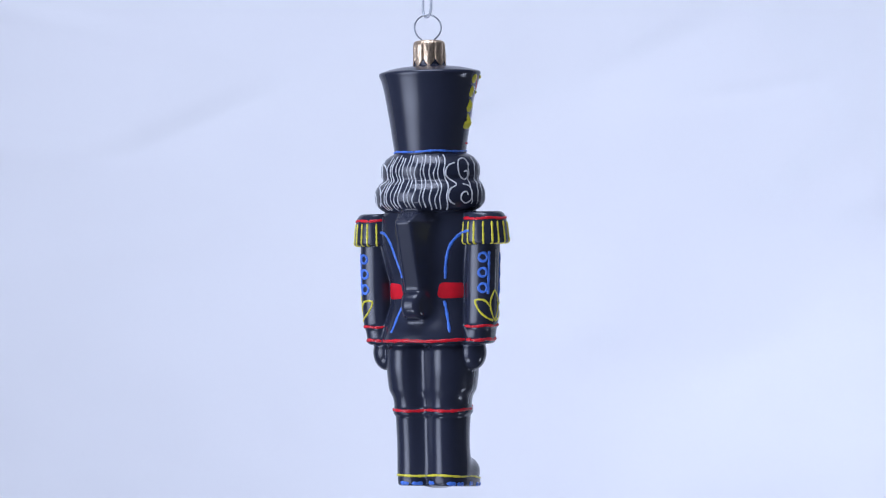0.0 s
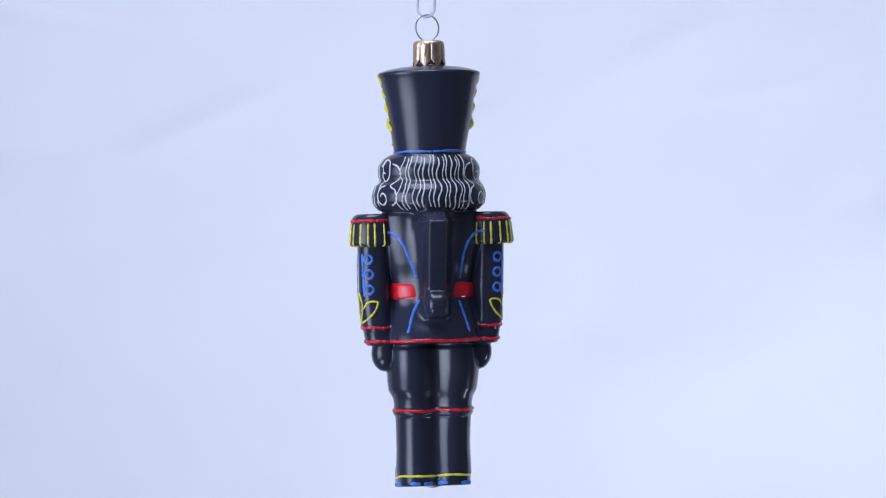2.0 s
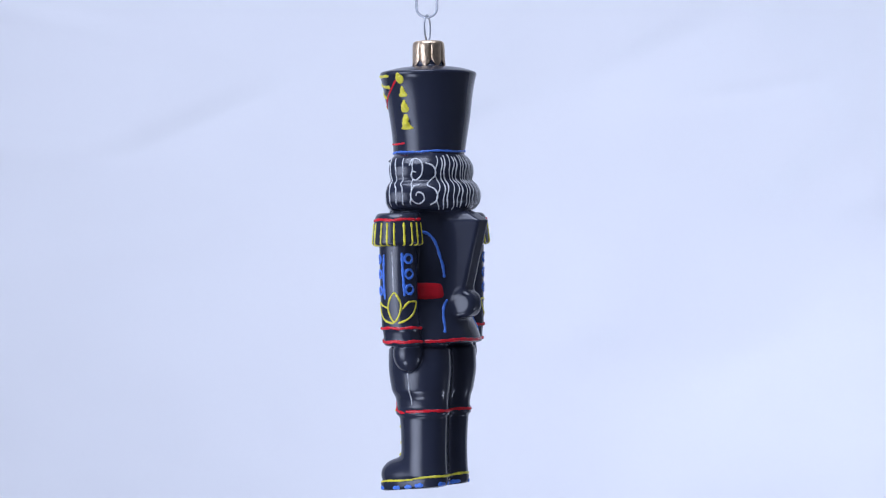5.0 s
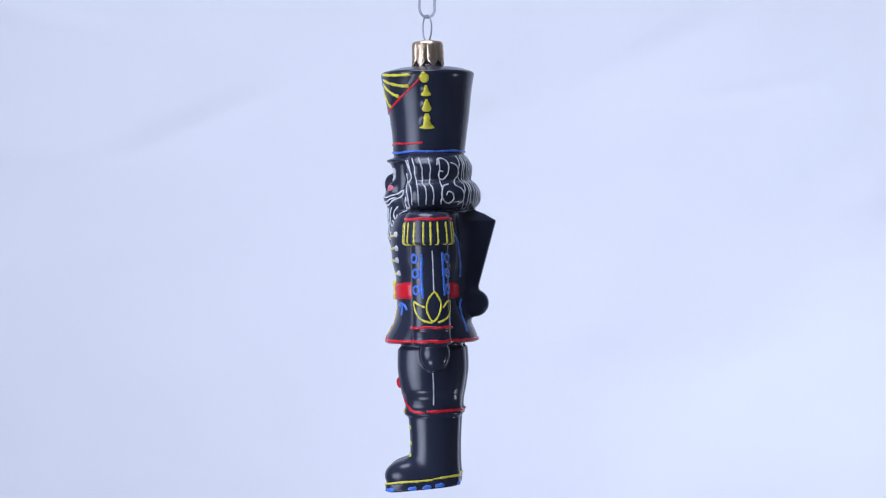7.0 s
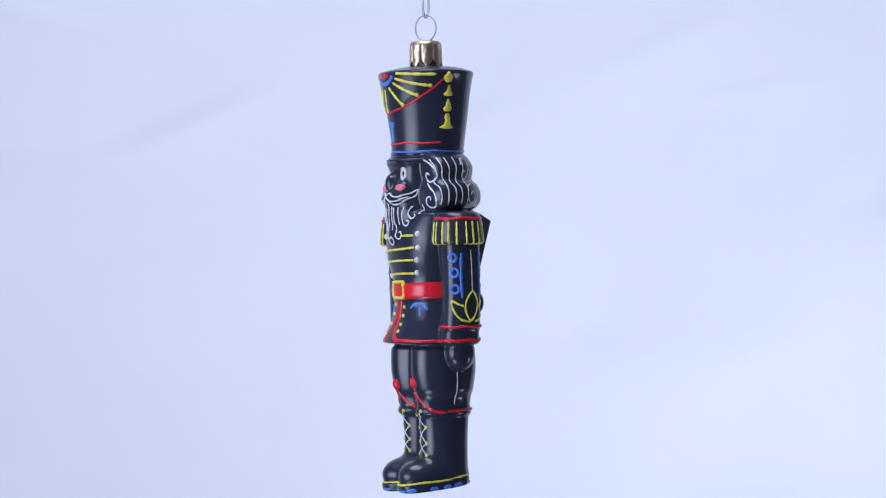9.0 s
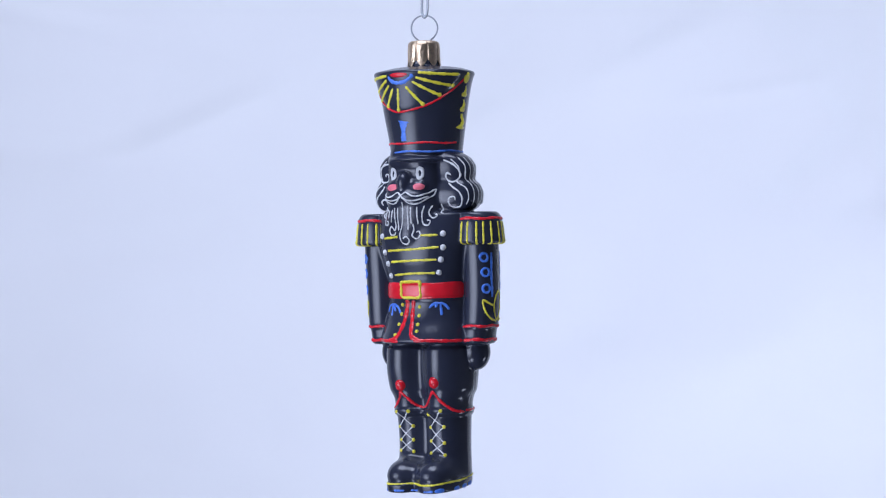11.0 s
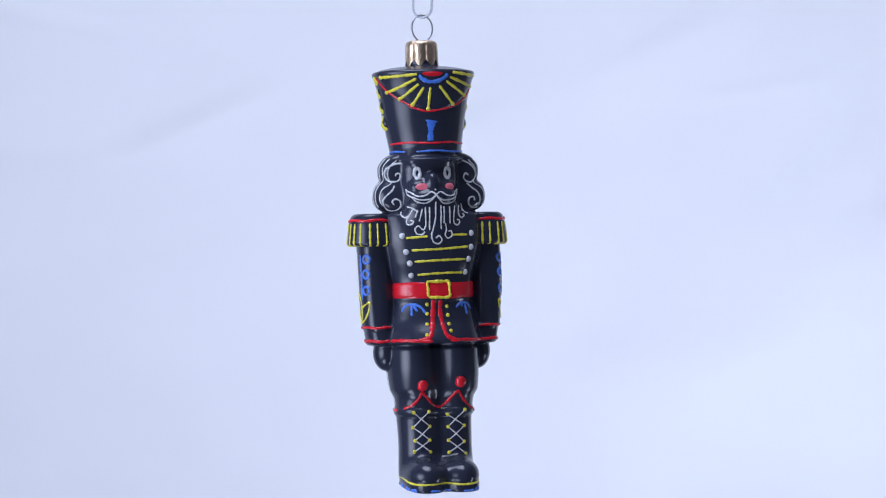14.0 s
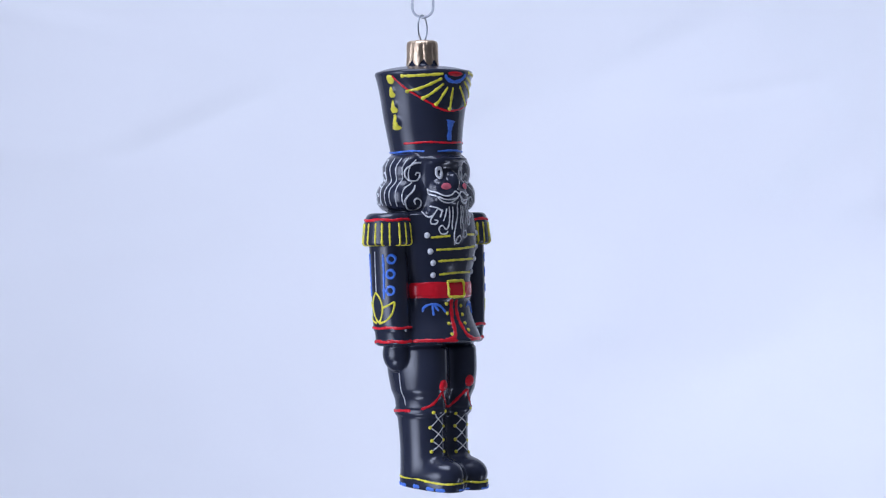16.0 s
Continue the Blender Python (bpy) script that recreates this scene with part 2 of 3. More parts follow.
def sole(p):
    a = [loft(p, [(402, 31 * s + 3, 18, 35, 68, 65), (419.5, 31 * s + 3, 18, 34, 66, 64)], power=2.6, edge=4, y_shift=0.085 * p[:, 1]) for s in (-1, 1)]
    return join(a[0], a[1], 14)


def both(f, k=3):
    return lambda p: join(f(p, -1), f(p, 1), k)


legs = both(leg, 24)


def figure(p):
    f = join(hat(p), neck(p), 3)
    f = join(f, join(face(p), hair(p), 5), 3)
    f = join(f, torso(p), 7)
    f = join(f, lever(p), 17)
    f = join(f, both(sleeve)(p), 6)
    f = np.minimum(f, both(epaulette)(p))
    f = join(f, both(fist)(p), 3)
    f = join(f, legs(p), 3)
    return join(f, sole(p), 2)


def gradient(f, p):
    e = 1.2
    g = np.stack([f(p + e * np.eye(3)[k]) - f(p - e * np.eye(3)[k]) for k in range(3)], -1)
    return g / np.maximum(np.linalg.norm(g, axis=-1, keepdims=True), 1e-9)


class Skin:
    """The form's distances on its grid, for quick look-up."""
    vol = lo = step = n = None


def skin(p):
    q = np.clip((p - Skin.lo) / Skin.step, 0.001, Skin.n - 1.001)
    i = q.astype(int)
    f = q - i
    out = 0
    for a in (0, 1):
        for b in (0, 1):
            for c in (0, 1):
                w = (f[:, 0] if a else 1 - f[:, 0]) * (f[:, 1] if b else 1 - f[:, 1]) * (f[:, 2] if c else 1 - f[:, 2])
                out = out + w * Skin.vol[i[:, 0] + a, i[:, 1] + b, i[:, 2] + c]
    return out


def blown_form(step=2.4):
    """The skin of figure(), as quads of a fine even grid."""
    lo, hi = np.array([-156.0, -132.0, -344.0]), np.array([156.0, 100.0, 436.0])
    n = np.ceil((hi - lo) / step).astype(int)
    ax = [lo[k] + step * np.arange(n[k]) for k in range(3)]
    vol = np.empty(n, np.float32)
    for k in range(n[2]):
        gx, gd = np.meshgrid(ax[0], ax[1], indexing="ij")
        vol[:, :, k] = figure(np.stack([gx.ravel(), gd.ravel(), np.full(gx.size, ax[2][k])], -1)).reshape(gx.shape)
    Skin.vol, Skin.lo, Skin.step, Skin.n = vol, lo, step, n
    inside = vol < 0
    corner = [(i, j, k) for i in (0, 1) for j in (0, 1) for k in (0, 1)]
    cut = lambda a, c: a[c[0]:n[0] - 1 + c[0], c[1]:n[1] - 1 + c[1], c[2]:n[2] - 1 + c[2]]
    count = sum(cut(inside, c).astype(np.int8) for c in corner)
    cell = (count > 0) & (count < 8)
    where = np.argwhere(cell)
    index = np.full(cell.shape, -1)
    index[cell] = np.arange(len(where))
    p = lo + step * (where + 0.5)
    for _ in range(2):
        p = p - np.clip(figure(p), -step, step)[:, None] * gradient(figure, p) * 0.95
    faces = []
    for axis in range(3):
        a, b = [s for s in range(3) if s != axis]
        sl0, sl1 = [slice(1, m - 1) for m in n], [slice(1, m - 1) for m in n]
        sl0[axis], sl1[axis] = slice(0, n[axis] - 1), slice(1, n[axis])
        s0, s1 = inside[tuple(sl0)], inside[tuple(sl1)]
        for flip in (False, True):
            at = np.argwhere((s0 & ~s1) if not flip else (~s0 & s1))
            at = at + np.array([0 if k == axis else 1 for k in range(3)])
            quad = []
            for da, db in ((0, 0), (1, 0), (1, 1), (0, 1)):
                q = at.copy()
                q[:, a] -= da
                q[:, b] -= db
                quad.append(index[q[:, 0], q[:, 1], q[:, 2]])
            quad = np.stack(quad, -1)
            faces.append(quad[:, ::-1] if flip == (axis != 1) else quad)
    faces = np.concatenate(faces)
    edges = np.concatenate([faces[:, [k, (k + 1) % 4]] for k in range(4)])
    near = np.bincount(edges[:, 0], minlength=len(p)).astype(float)
    for _ in range(4):
        mean = np.stack([np.bincount(edges[:, 0], p[edges[:, 1], k], len(p)) for k in range(3)], -1) / np.maximum(near, 1)[:, None]
        p = p + 0.6 * (mean - p)
    p = p - np.clip(figure(p), -step, step)[:, None] * gradient(figure, p) * 0.8
    normal = gradient(figure, p)
    for _ in range(2):
        mean = np.stack([np.bincount(edges[:, 0], normal[edges[:, 1], k], len(p)) for k in range(3)], -1)
        normal = normal + mean / np.maximum(np.linalg.norm(mean, axis=1, keepdims=True), 1e-9)
        normal /= np.maximum(np.linalg.norm(normal, axis=1, keepdims=True), 1e-9)
    return p, faces, normal


class Enamel:
    """Gathers the raised lines of paint."""
    verts, faces, mats, count = [], [], [], 0


def smooth_path(pts, gap=1.3, closed=False):
    p = np.array(pts, float)
    if closed:
        p = np.vstack([p, p[:1]])
    if len(p) == 1:
        p = np.vstack([p, p + [[0.01, 0]]])
    out = []
    ext = np.vstack([p[-2] if closed else 2 * p[0] - p[1], p, p[1] if closed else 2 * p[-1] - p[-2]])
    for i in range(1, len(ext) - 2):
        a, b, c, d = ext[i - 1:i + 3]
        m = max(2, int(np.linalg.norm(c - b) / gap))
        for t in np.arange(m) / m:
            out.append(0.5 * (2 * b + (c - a) * t + (2 * a - 5 * b + 4 * c - d) * t * t + (3 * b - 3 * c + d - a) * t ** 3))
    out.append(ext[-2])
    return np.array(out)


def bead(points, normals, paint, width, height, closed=False, onto=None, flare=None):
    """A rounded bead of paint along points that lie on the surface."""
    n = len(points)
    if n < 2:
        return
    tang = np.gradient(points, axis=0)
    tang /= np.maximum(np.linalg.norm(tang, axis=1, keepdims=True), 1e-9)
    side = np.cross(normals, tang)
    side /= np.maximum(np.linalg.norm(side, axis=1, keepdims=True), 1e-9)
    run = np.r_[0, np.cumsum(np.linalg.norm(np.diff(points, axis=0), axis=1))]
    r = width / 2
    near = np.minimum(run, run[-1] - run)
    wobble = 1 + 0.13 * np.sin(run * 0.27 + points[0, 0]) + 0.10 * np.sin(run * 0.71 + points[0, 2]) + 0.06 * np.sin(run * 1.7)
    taper = np.ones(n) if closed else np.sqrt(np.clip(1 - (1 - np.clip(near / max(min(r, run[-1] / 2), 1e-6), 0, 1)) ** 2, 0.03, 1))
    if flare:
        taper = np.linspace(flare[0], flare[1], n) * np.clip((near + 0.6) / 2.0, 0, 1) ** 0.5
    wide = r * wobble * taper
    k = 7 if width < 10 else 13
    us = np.linspace(-1, 1, k)
    grid = points[:, None] + side[:, None] * (wide[:, None] * us[None])[..., None]
    flat = grid.reshape(-1, 3)
    f = onto or skin
    for _ in range(2):
        flat = flat - np.clip(f(flat), -4, 4)[:, None] * gradient(f, flat)
    lift = (np.sqrt(np.clip(1 - us ** 2, 0, 1))[None] * (height * taper * wobble)[:, None] - 0.35).reshape(-1)
    flat = flat + gradient(f, flat) * lift[:, None]
    base = Enamel.count
    i = (np.arange(n - 1)[:, None] * k + np.arange(k - 1)[None]).reshape(-1) + base
    Enamel.verts.append(flat)
    Enamel.faces.append(np.stack([i, i + 1, i + k + 1, i + k], -1))
    Enamel.mats.append(np.full(len(i), PAINTS.index(paint)))
    Enamel.count += len(flat)


def cast(yaw, uv, far=AWAY / U):
    """Where lines of sight from a metre away, towards a figurine turned by yaw, meet its skin."""
    a = radians(yaw)
    right, out = np.array([math.cos(a), math.sin(a), 0]), np.array([-math.sin(a), math.cos(a), 0])
    eye = out * far
    target = uv[:, :1] * right + uv[:, 1:] * np.array([0, 0, 1.0])
    way = target - eye
    way /= np.linalg.norm(way, axis=1, keepdims=True)
    p = eye + way * (far - 170)
    for _ in range(48):
        p = p + way * np.clip(skin(p) * 0.8, -3, 30)[:, None]
    return p[np.abs(skin(p)) < 1.0]


def stroke(yaw, paint, width, pts, closed=False, height=None, flare=None):
    """A painted line, given as seen on the figurine turned by yaw: u to the right, v down."""
    p = cast(yaw, smooth_path(pts, closed=closed))
    a = radians(yaw)
    if len(p):
        p = p[gradient(skin, p) @ np.array([-math.sin(a), math.cos(a), 0]) > 0.12]
    if len(p) > 1:
        bead(p, gradient(skin, p), paint, width, height or min(1.7, 0.42 * width), closed, flare=flare)


def blob(yaw, paint, u, v, ru, rv, height):
    """A domed drop of paint."""
    segs, rings = 20, 6
    c = cast(yaw, np.array([[u, v]]))
    if not len(c):
        return
    nrm = gradient(skin, c)[0]
    down = np.array([0, 0, 1.0]) - nrm * nrm[2]
    down /= np.linalg.norm(down)
    side = np.cross(down, nrm)
    rho, ang = np.linspace(0.01, 1, rings), np.linspace(0, 2 * math.pi, segs + 1)[:-1]
    g = [c[0] + side * ru * a * math.cos(t) * (1 + 0.06 * math.sin(3 * t + u)) + down * rv * a * math.sin(t) for a in rho for t in ang]
    p = np.array(g)
    for _ in range(3):
        p = p - np.clip(skin(p), -4, 4)[:, None] * gradient(skin, p)
    lift = np.repeat(height * np.sqrt(np.clip(1 - rho ** 2, 0, 1)) - 0.35, segs)
    p = p + nrm * lift[:, None]
    i = np.array([(a * segs + t, a * segs + (t + 1) % segs, (a + 1) * segs + (t + 1) % segs, (a + 1) * segs + t) for a in range(rings - 1) for t in range(segs)])
    Enamel.verts.append(p)
    Enamel.faces.append(i + Enamel.count)
    Enamel.mats.append(np.full(len(i), PAINTS.index(paint)))
    Enamel.count += len(p)


def dot(yaw, paint, size, u, v):
    blob(yaw, paint, u, v, size / 2, size / 2, min(6.0, size * 0.4))


def ring(yaw, paint, width, u, v, ru, rv):
    stroke(yaw, paint, width, [(u + ru * math.cos(t), v + rv * math.sin(t)) for t in np.linspace(0, 2 * math.pi, 9)[:-1]], closed=True)


def girdle(f, paint, width, y, start, end, centre=(0, 0), slope=0.0, height=None, wave=1.0, reach=30):
    """A line round one form at height y, from one bearing to another (0 in front, 90 on the figurine's left)."""
    b = np.radians(np.linspace(start, end, max(8, int(abs(end - start) / 1.2))))
    way = np.stack([np.sin(b), np.cos(b), np.zeros_like(b)], -1)
    lo, hi = np.zeros(len(b)), np.full(len(b), 160.0)

    def at(r):
        p = np.array([*centre, 0.0]) + way * r[:, None]
        p[:, 2] = y + slope * p[:, 1] + wave * np.sin(b * 5 + y) * 0.8
        return p
    for _ in range(22):
        mid = (lo + hi) / 2
        neg = f(at(mid)) < 0
        lo, hi = np.where(neg, mid, lo), np.where(neg, hi, mid)
    p = at((lo + hi) / 2)
    bead(p, gradient(f, p), paint, width, height or min(1.7, 0.42 * width), onto=f)


def fall(f, paint, width, bearing, y0, y1, centre=(0, 0), sway=0.0):
    """A line down one form at a bearing."""
    y = np.arange(y0, y1, 1.3)
    b = np.radians(bearing + sway * np.sin((y - y0) / 46 * 2 * math.pi + 0.6))
    way = np.stack([np.sin(b), np.cos(b), np.zeros_like(b)], -1)
    lo, hi = np.zeros(len(b)), np.full(len(b), 160.0)

    def at(r):
        p = np.array([*centre, 0.0]) + way * r[:, None]
        p[:, 2] = y
        return p
    for _ in range(22):
        mid = (lo + hi) / 2
        neg = f(at(mid)) < 0
        lo, hi = np.where(neg, mid, lo), np.where(neg, hi, mid)
    p = at((lo + hi) / 2)
    bead(p, gradient(f, p), paint, width, min(1.7, 0.42 * width), onto=f)
    return p[-1]


def band(f, paint, y0, y1, start, end, height):
    """A broad flat band round one form."""
    n, k = 240, 13
    bearing, u = np.radians(np.linspace(start, end, n)), np.linspace(-1, 1, k)
    b, v = [g.ravel() for g in np.meshgrid(bearing, u, indexing="ij")]
    y = (y0 + y1) / 2 + (y1 - y0) / 2 * v * (1 + 0.03 * np.sin(b * 7)) + 0.8 * np.sin(b * 3 + 1)
    lo, hi = np.zeros(len(b)), np.full(len(b), 160.0)
    at = lambda r: np.stack([np.sin(b) * r, np.cos(b) * r, y], -1)
    for _ in range(22):
        mid = (lo + hi) / 2
        neg = f(at(mid)) < 0
        lo, hi = np.where(neg, mid, lo), np.where(neg, hi, mid)
    p = at((lo + hi) / 2 + height * (1 - np.abs(v) ** 5) - 0.4)
    i = (np.arange(n - 1)[:, None] * k + np.arange(k - 1)[None]).reshape(-1) + Enamel.count
    Enamel.verts.append(p)
    Enamel.faces.append(np.stack([i, i + k, i + k + 1, i + 1], -1))
    Enamel.mats.append(np.full(len(i), PAINTS.index(paint)))
    Enamel.count += len(p)


def paint_all():
    # hat
    stroke(0.8, YELLOW, 5.4, [(-89.9, -303.5), (-36.4, -309.4)])
    dot(0.8, YELLOW, 7.8, -89.9, -303.5)
    stroke(0.8, YELLOW, 5.4, [(-79.8, -277.0), (-37.6, -301.8)])
    dot(0.8, YELLOW, 7.8, -79.8, -277.0)
    stroke(0.8, YELLOW, 5.4, [(-62.3, -265.6), (-33.4, -292.4)])
    dot(0.8, YELLOW, 7.8, -62.3, -265.6)
    stroke(0.8, YELLOW, 5.4, [(-42.5, -255.2), (-24.5, -286.5)])
    dot(0.8, YELLOW, 7.8, -42.5, -255.2)
    stroke(0.8, YELLOW, 5.4, [(-16.0, -248.0), (-12.9, -286.3)])
    dot(0.8, YELLOW, 7.8, -16.0, -248.0)
    stroke(0.8, YELLOW, 5.4, [(3.2, -289.3), (30.9, -256.4)])
    dot(0.8, YELLOW, 7.8, 30.9, -256.4)
    stroke(0.8, YELLOW, 5.4, [(16.7, -297.3), (56.2, -271.5)])
    dot(0.8, YELLOW, 7.8, 56.2, -271.5)
    stroke(0.8, YELLOW, 5.4, [(23.5, -304.5), (72.2, -286.8)])
    dot(0.8, YELLOW, 7.8, 72.2, -286.8)
    stroke(0.8, YELLOW, 5.4, [(28.7, -313.1), (85.2, -305.2)])
    dot(0.8, YELLOW, 7.8, 85.2, -305.2)
    stroke(0.8, RED, 3.9, [(-47.6, -252.3), (-32.7, -247.3), (-17.8, -244.0), (7.3, -246.8), (34.1, -253.6), (57.7, -266.5)])
    stroke(0.8, BLUE, 7.0, [(-33.1, -308.4), (-27.6, -300.9), (-15.0, -296.0), (1.7, -297.6), (14.5, -304.7), (18.6, -310.6)])
    blob(0.8, RED, -9.4, -309.9, 20, 4.6, 1.4)
    stroke(0.8, BLUE, 25.0, [(-9.1, -227.9), (-9.9, -221.2), (-10.5, -207.9)], flare=(1.0, 0.3))
    stroke(0.8, BLUE, 16.0, [(-10.5, -208.6), (-11.0, -199.6), (-10.8, -191.9)], flare=(0.5, 1.0))
    blob(-93.7, YELLOW, -3.7, -303.1, 9, 9, 3.0)
    stroke(-93.7, YELLOW, 18.0, [(-1.0, -290.4), (-1.2, -280.5), (-1.4, -270.7)], height=2.6, flare=(0.3, 1.0))
    stroke(-93.7, YELLOW, 20.0, [(-0.5, -265.7), (-0.8, -254.5), (-1.0, -243.4)], height=2.6, flare=(0.3, 1.0))
    stroke(-93.7, YELLOW, 25.0, [(-0.4, -240.3), (-0.7, -226.5), (-1.0, -212.7)], height=2.6, flare=(0.3, 1.0))
    blob(93.7, YELLOW, 3.7, -303.1, 9, 9, 3.0)
    stroke(93.7, YELLOW, 18.0, [(1.0, -290.4), (1.2, -280.5), (1.4, -270.7)], height=2.6, flare=(0.3, 1.0))
    stroke(93.7, YELLOW, 20.0, [(0.5, -265.7), (0.8, -254.5), (1.0, -243.4)], height=2.6, flare=(0.3, 1.0))
    stroke(93.7, YELLOW, 25.0, [(0.4, -240.3), (0.7, -226.5), (1.0, -212.7)], height=2.6, flare=(0.3, 1.0))
    stroke(-62.2, RED, 3.9, [(-33.1, -255.7), (-16.3, -266.3), (10.8, -284.1), (32.5, -301.7)])
    stroke(48.0, RED, 3.9, [(20.9, -249.9), (8.8, -256.9), (-3.4, -263.9), (-33.6, -282.9), (-54.0, -300.5), (-60.6, -308.0)])
    girdle(hat, RED, 3.8, -186, -86, 86)
    girdle(hat, BLUE, 4.0, -171, -180, 180)
    # hair and face
    stroke(0.8, WHITE, 3.4, [(-58.0, -152.2), (-69.7, -150.8), (-83.2, -142.7), (-85.8, -131.1), (-78.7, -121.0), (-65.3, -120.7), (-60.2, -127.2), (-61.7, -133.9), (-67.7, -133.4), (-67.8, -129.1)])
    stroke(0.8, WHITE, 3.4, [(-70.5, -113.1), (-75.7, -104.2), (-87.6, -92.8), (-91.1, -82.9), (-83.0, -71.1), (-69.7, -69.1), (-61.3, -75.6), (-62.7, -85.6), (-71.0, -89.1), (-76.1, -84.2), (-72.2, -78.5)])
    stroke(0.8, WHITE, 3.4, [(53.8, -156.6), (68.7, -149.6), (78.5, -139.4), (80.9, -127.7), (71.3, -117.9), (61.4, -119.7), (56.5, -126.5), (60.0, -133.1), (66.6, -129.6)])
    stroke(0.8, WHITE, 3.4, [(61.3, -116.4), (71.1, -107.9), (82.6, -99.3), (87.3, -85.9), (82.1, -74.3), (70.4, -72.9), (63.9, -79.7), (65.8, -89.6), (74.1, -91.1), (75.6, -84.4)])
    ring(0.8, WHITE, 6.5, -36.0, -134.4, 5.0, 9.0)
    ring(0.8, WHITE, 6.5, 19.3, -134.6, 5.0, 9.0)
    blob(0.8, PINK, -31.2, -110.6, 13.5, 6.8, 1.6)
    blob(0.8, PINK, 22.8, -111.2, 13.5, 6.8, 1.6)
    dot(0.8, WHITE, 3.0, -8.3, -105.2)
    stroke(0.8, WHITE, 3.0, [(-53.9, -107.1), (-50.9, -93.7), (-39.4, -83.5), (-24.5, -81.5), (-11.9, -90.6), (-8.1, -96.2), (-4.2, -91.1), (7.2, -80.9), (23.9, -82.2), (37.5, -93.6), (42.1, -106.1)])
    stroke(0.8, WHITE, 3.0, [(-54.0, -105.5), (-42.5, -94.5), (-29.2, -94.3), (-15.7, -101.3), (-8.1, -96.8), (1.0, -101.0), (14.2, -94.7), (27.5, -95.4), (41.7, -106.1)])
    stroke(0.8, WHITE, 3.0, [(-49.2, -92.0), (-36.0, -87.1), (-19.3, -88.1), (-9.2, -93.9)])
    stroke(0.8, WHITE, 3.0, [(-6.5, -93.8), (4.0, -86.9), (20.7, -87.2), (34.8, -92.9)])
    stroke(0.8, WHITE, 3.0, [(-26.3, -74.9), (-25.7, -53.2), (-25.3, -41.5), (-29.8, -34.3), (-37.6, -41.1), (-43.1, -35.2), (-39.9, -26.8), (-30.6, -26.3), (-26.5, -31.5)])
    stroke(0.8, WHITE, 3.0, [(-18.9, -74.7), (-18.8, -33.1)])
    stroke(0.8, WHITE, 3.0, [(-7.7, -84.5), (-8.3, -54.5), (-12.0, -37.9), (-15.6, -24.7), (-12.5, -12.9), (-2.6, -9.1), (3.2, -15.9), (-2.3, -22.7), (-9.1, -18.9)])
    stroke(0.8, WHITE, 3.0, [(2.1, -77.6), (1.9, -34.3)])
    stroke(0.8, WHITE, 3.0, [(7.8, -75.8), (8.1, -44.2)])
    stroke(0.8, WHITE, 3.0, [(18.8, -75.6), (19.8, -43.9)])
    stroke(0.8, WHITE, 3.0, [(10.5, -45.8), (12.2, -34.1), (9.4, -24.1), (15.9, -18.7), (23.4, -23.8), (21.2, -31.6), (15.5, -30.0)])
    stroke(0.8, WHITE, 3.0, [(30.5, -77.0), (27.5, -60.4), (28.2, -45.4), (36.4, -42.2), (39.9, -49.5), (33.9, -51.6)])
    stroke(0.8, WHITE, 3.0, [(40.5, -76.8), (37.5, -63.6), (43.4, -54.8), (50.1, -58.3), (46.9, -62.7)])
    stroke(0.8, WHITE, 3.0, [(48.9, -80.0), (53.6, -64.9), (60.2, -62.4)])
    stroke(0.8, WHITE, 3.0, [(-31.3, -71.6), (-36.8, -48.4)])
    stroke(0.8, WHITE, 3.0, [(-54.6, -75.5), (-46.3, -72.0), (-38.1, -65.1)])
    stroke(0.8, WHITE, 3.0, [(-46.3, -71.3), (-55.0, -53.8), (-55.9, -44.8), (-48.6, -44.0), (-45.8, -49.3), (-51.8, -51.4)])
    stroke(0.8, WHITE, 3.0, [(-60.4, -67.3), (-63.9, -61.7), (-58.3, -56.2), (-52.6, -59.4)])
    stroke(0.8, WHITE, 3.0, [(-39.0, -70.1), (-43.3, -55.2)])
    # strands of hair round the sides and back
    for k in range(15):
        fall(hair, WHITE, 2.2 + 0.35 * (k % 3), 136.6 + k * 6.2 + 1.0 * math.sin(k * 2.3), -163 + 3 * math.sin(k * 1.7), -68 + 4 * math.sin(k * 2.9), sway=1.5 if k % 4 else 2.2)
    for s in (-1, 1):
        stroke(-65.3 * s, WHITE, 2.5, [(-1.9 * s, -159.3), (7.8 * s, -144.3), (10.1 * s, -126.0), (5.6 * s, -117.7), (15.4 * s, -107.7), (19.0 * s, -91.0), (16.4 * s, -77.7)])
        stroke(-65.3 * s, WHITE, 2.5, [(9.8 * s, -162.7), (19.5 * s, -146.0), (20.7 * s, -126.0), (28.8 * s, -111.0), (31.8 * s, -94.3), (29.7 * s, -76.0)])
        stroke(-65.3 * s, WHITE, 2.5, [(23.2 * s, -162.7), (32.8 * s, -144.3), (33.3 * s, -121.0), (43.0 * s, -107.7), (45.1 * s, -92.7), (42.1 * s, -77.7)])
        stroke(-65.3 * s, WHITE, 2.5, [(38.2 * s, -162.7), (46.1 * s, -144.3), (44.6 * s, -121.0), (53.7 * s, -107.7), (56.1 * s, -92.7), (53.1 * s, -77.7)])
        stroke(-65.3 * s, WHITE, 2.5, [(53.1 * s, -161.0), (58.4 * s, -144.3), (56.7 * s, -124.3), (65.4 * s, -109.3), (67.4 * s, -94.3), (63.1 * s, -77.7)])
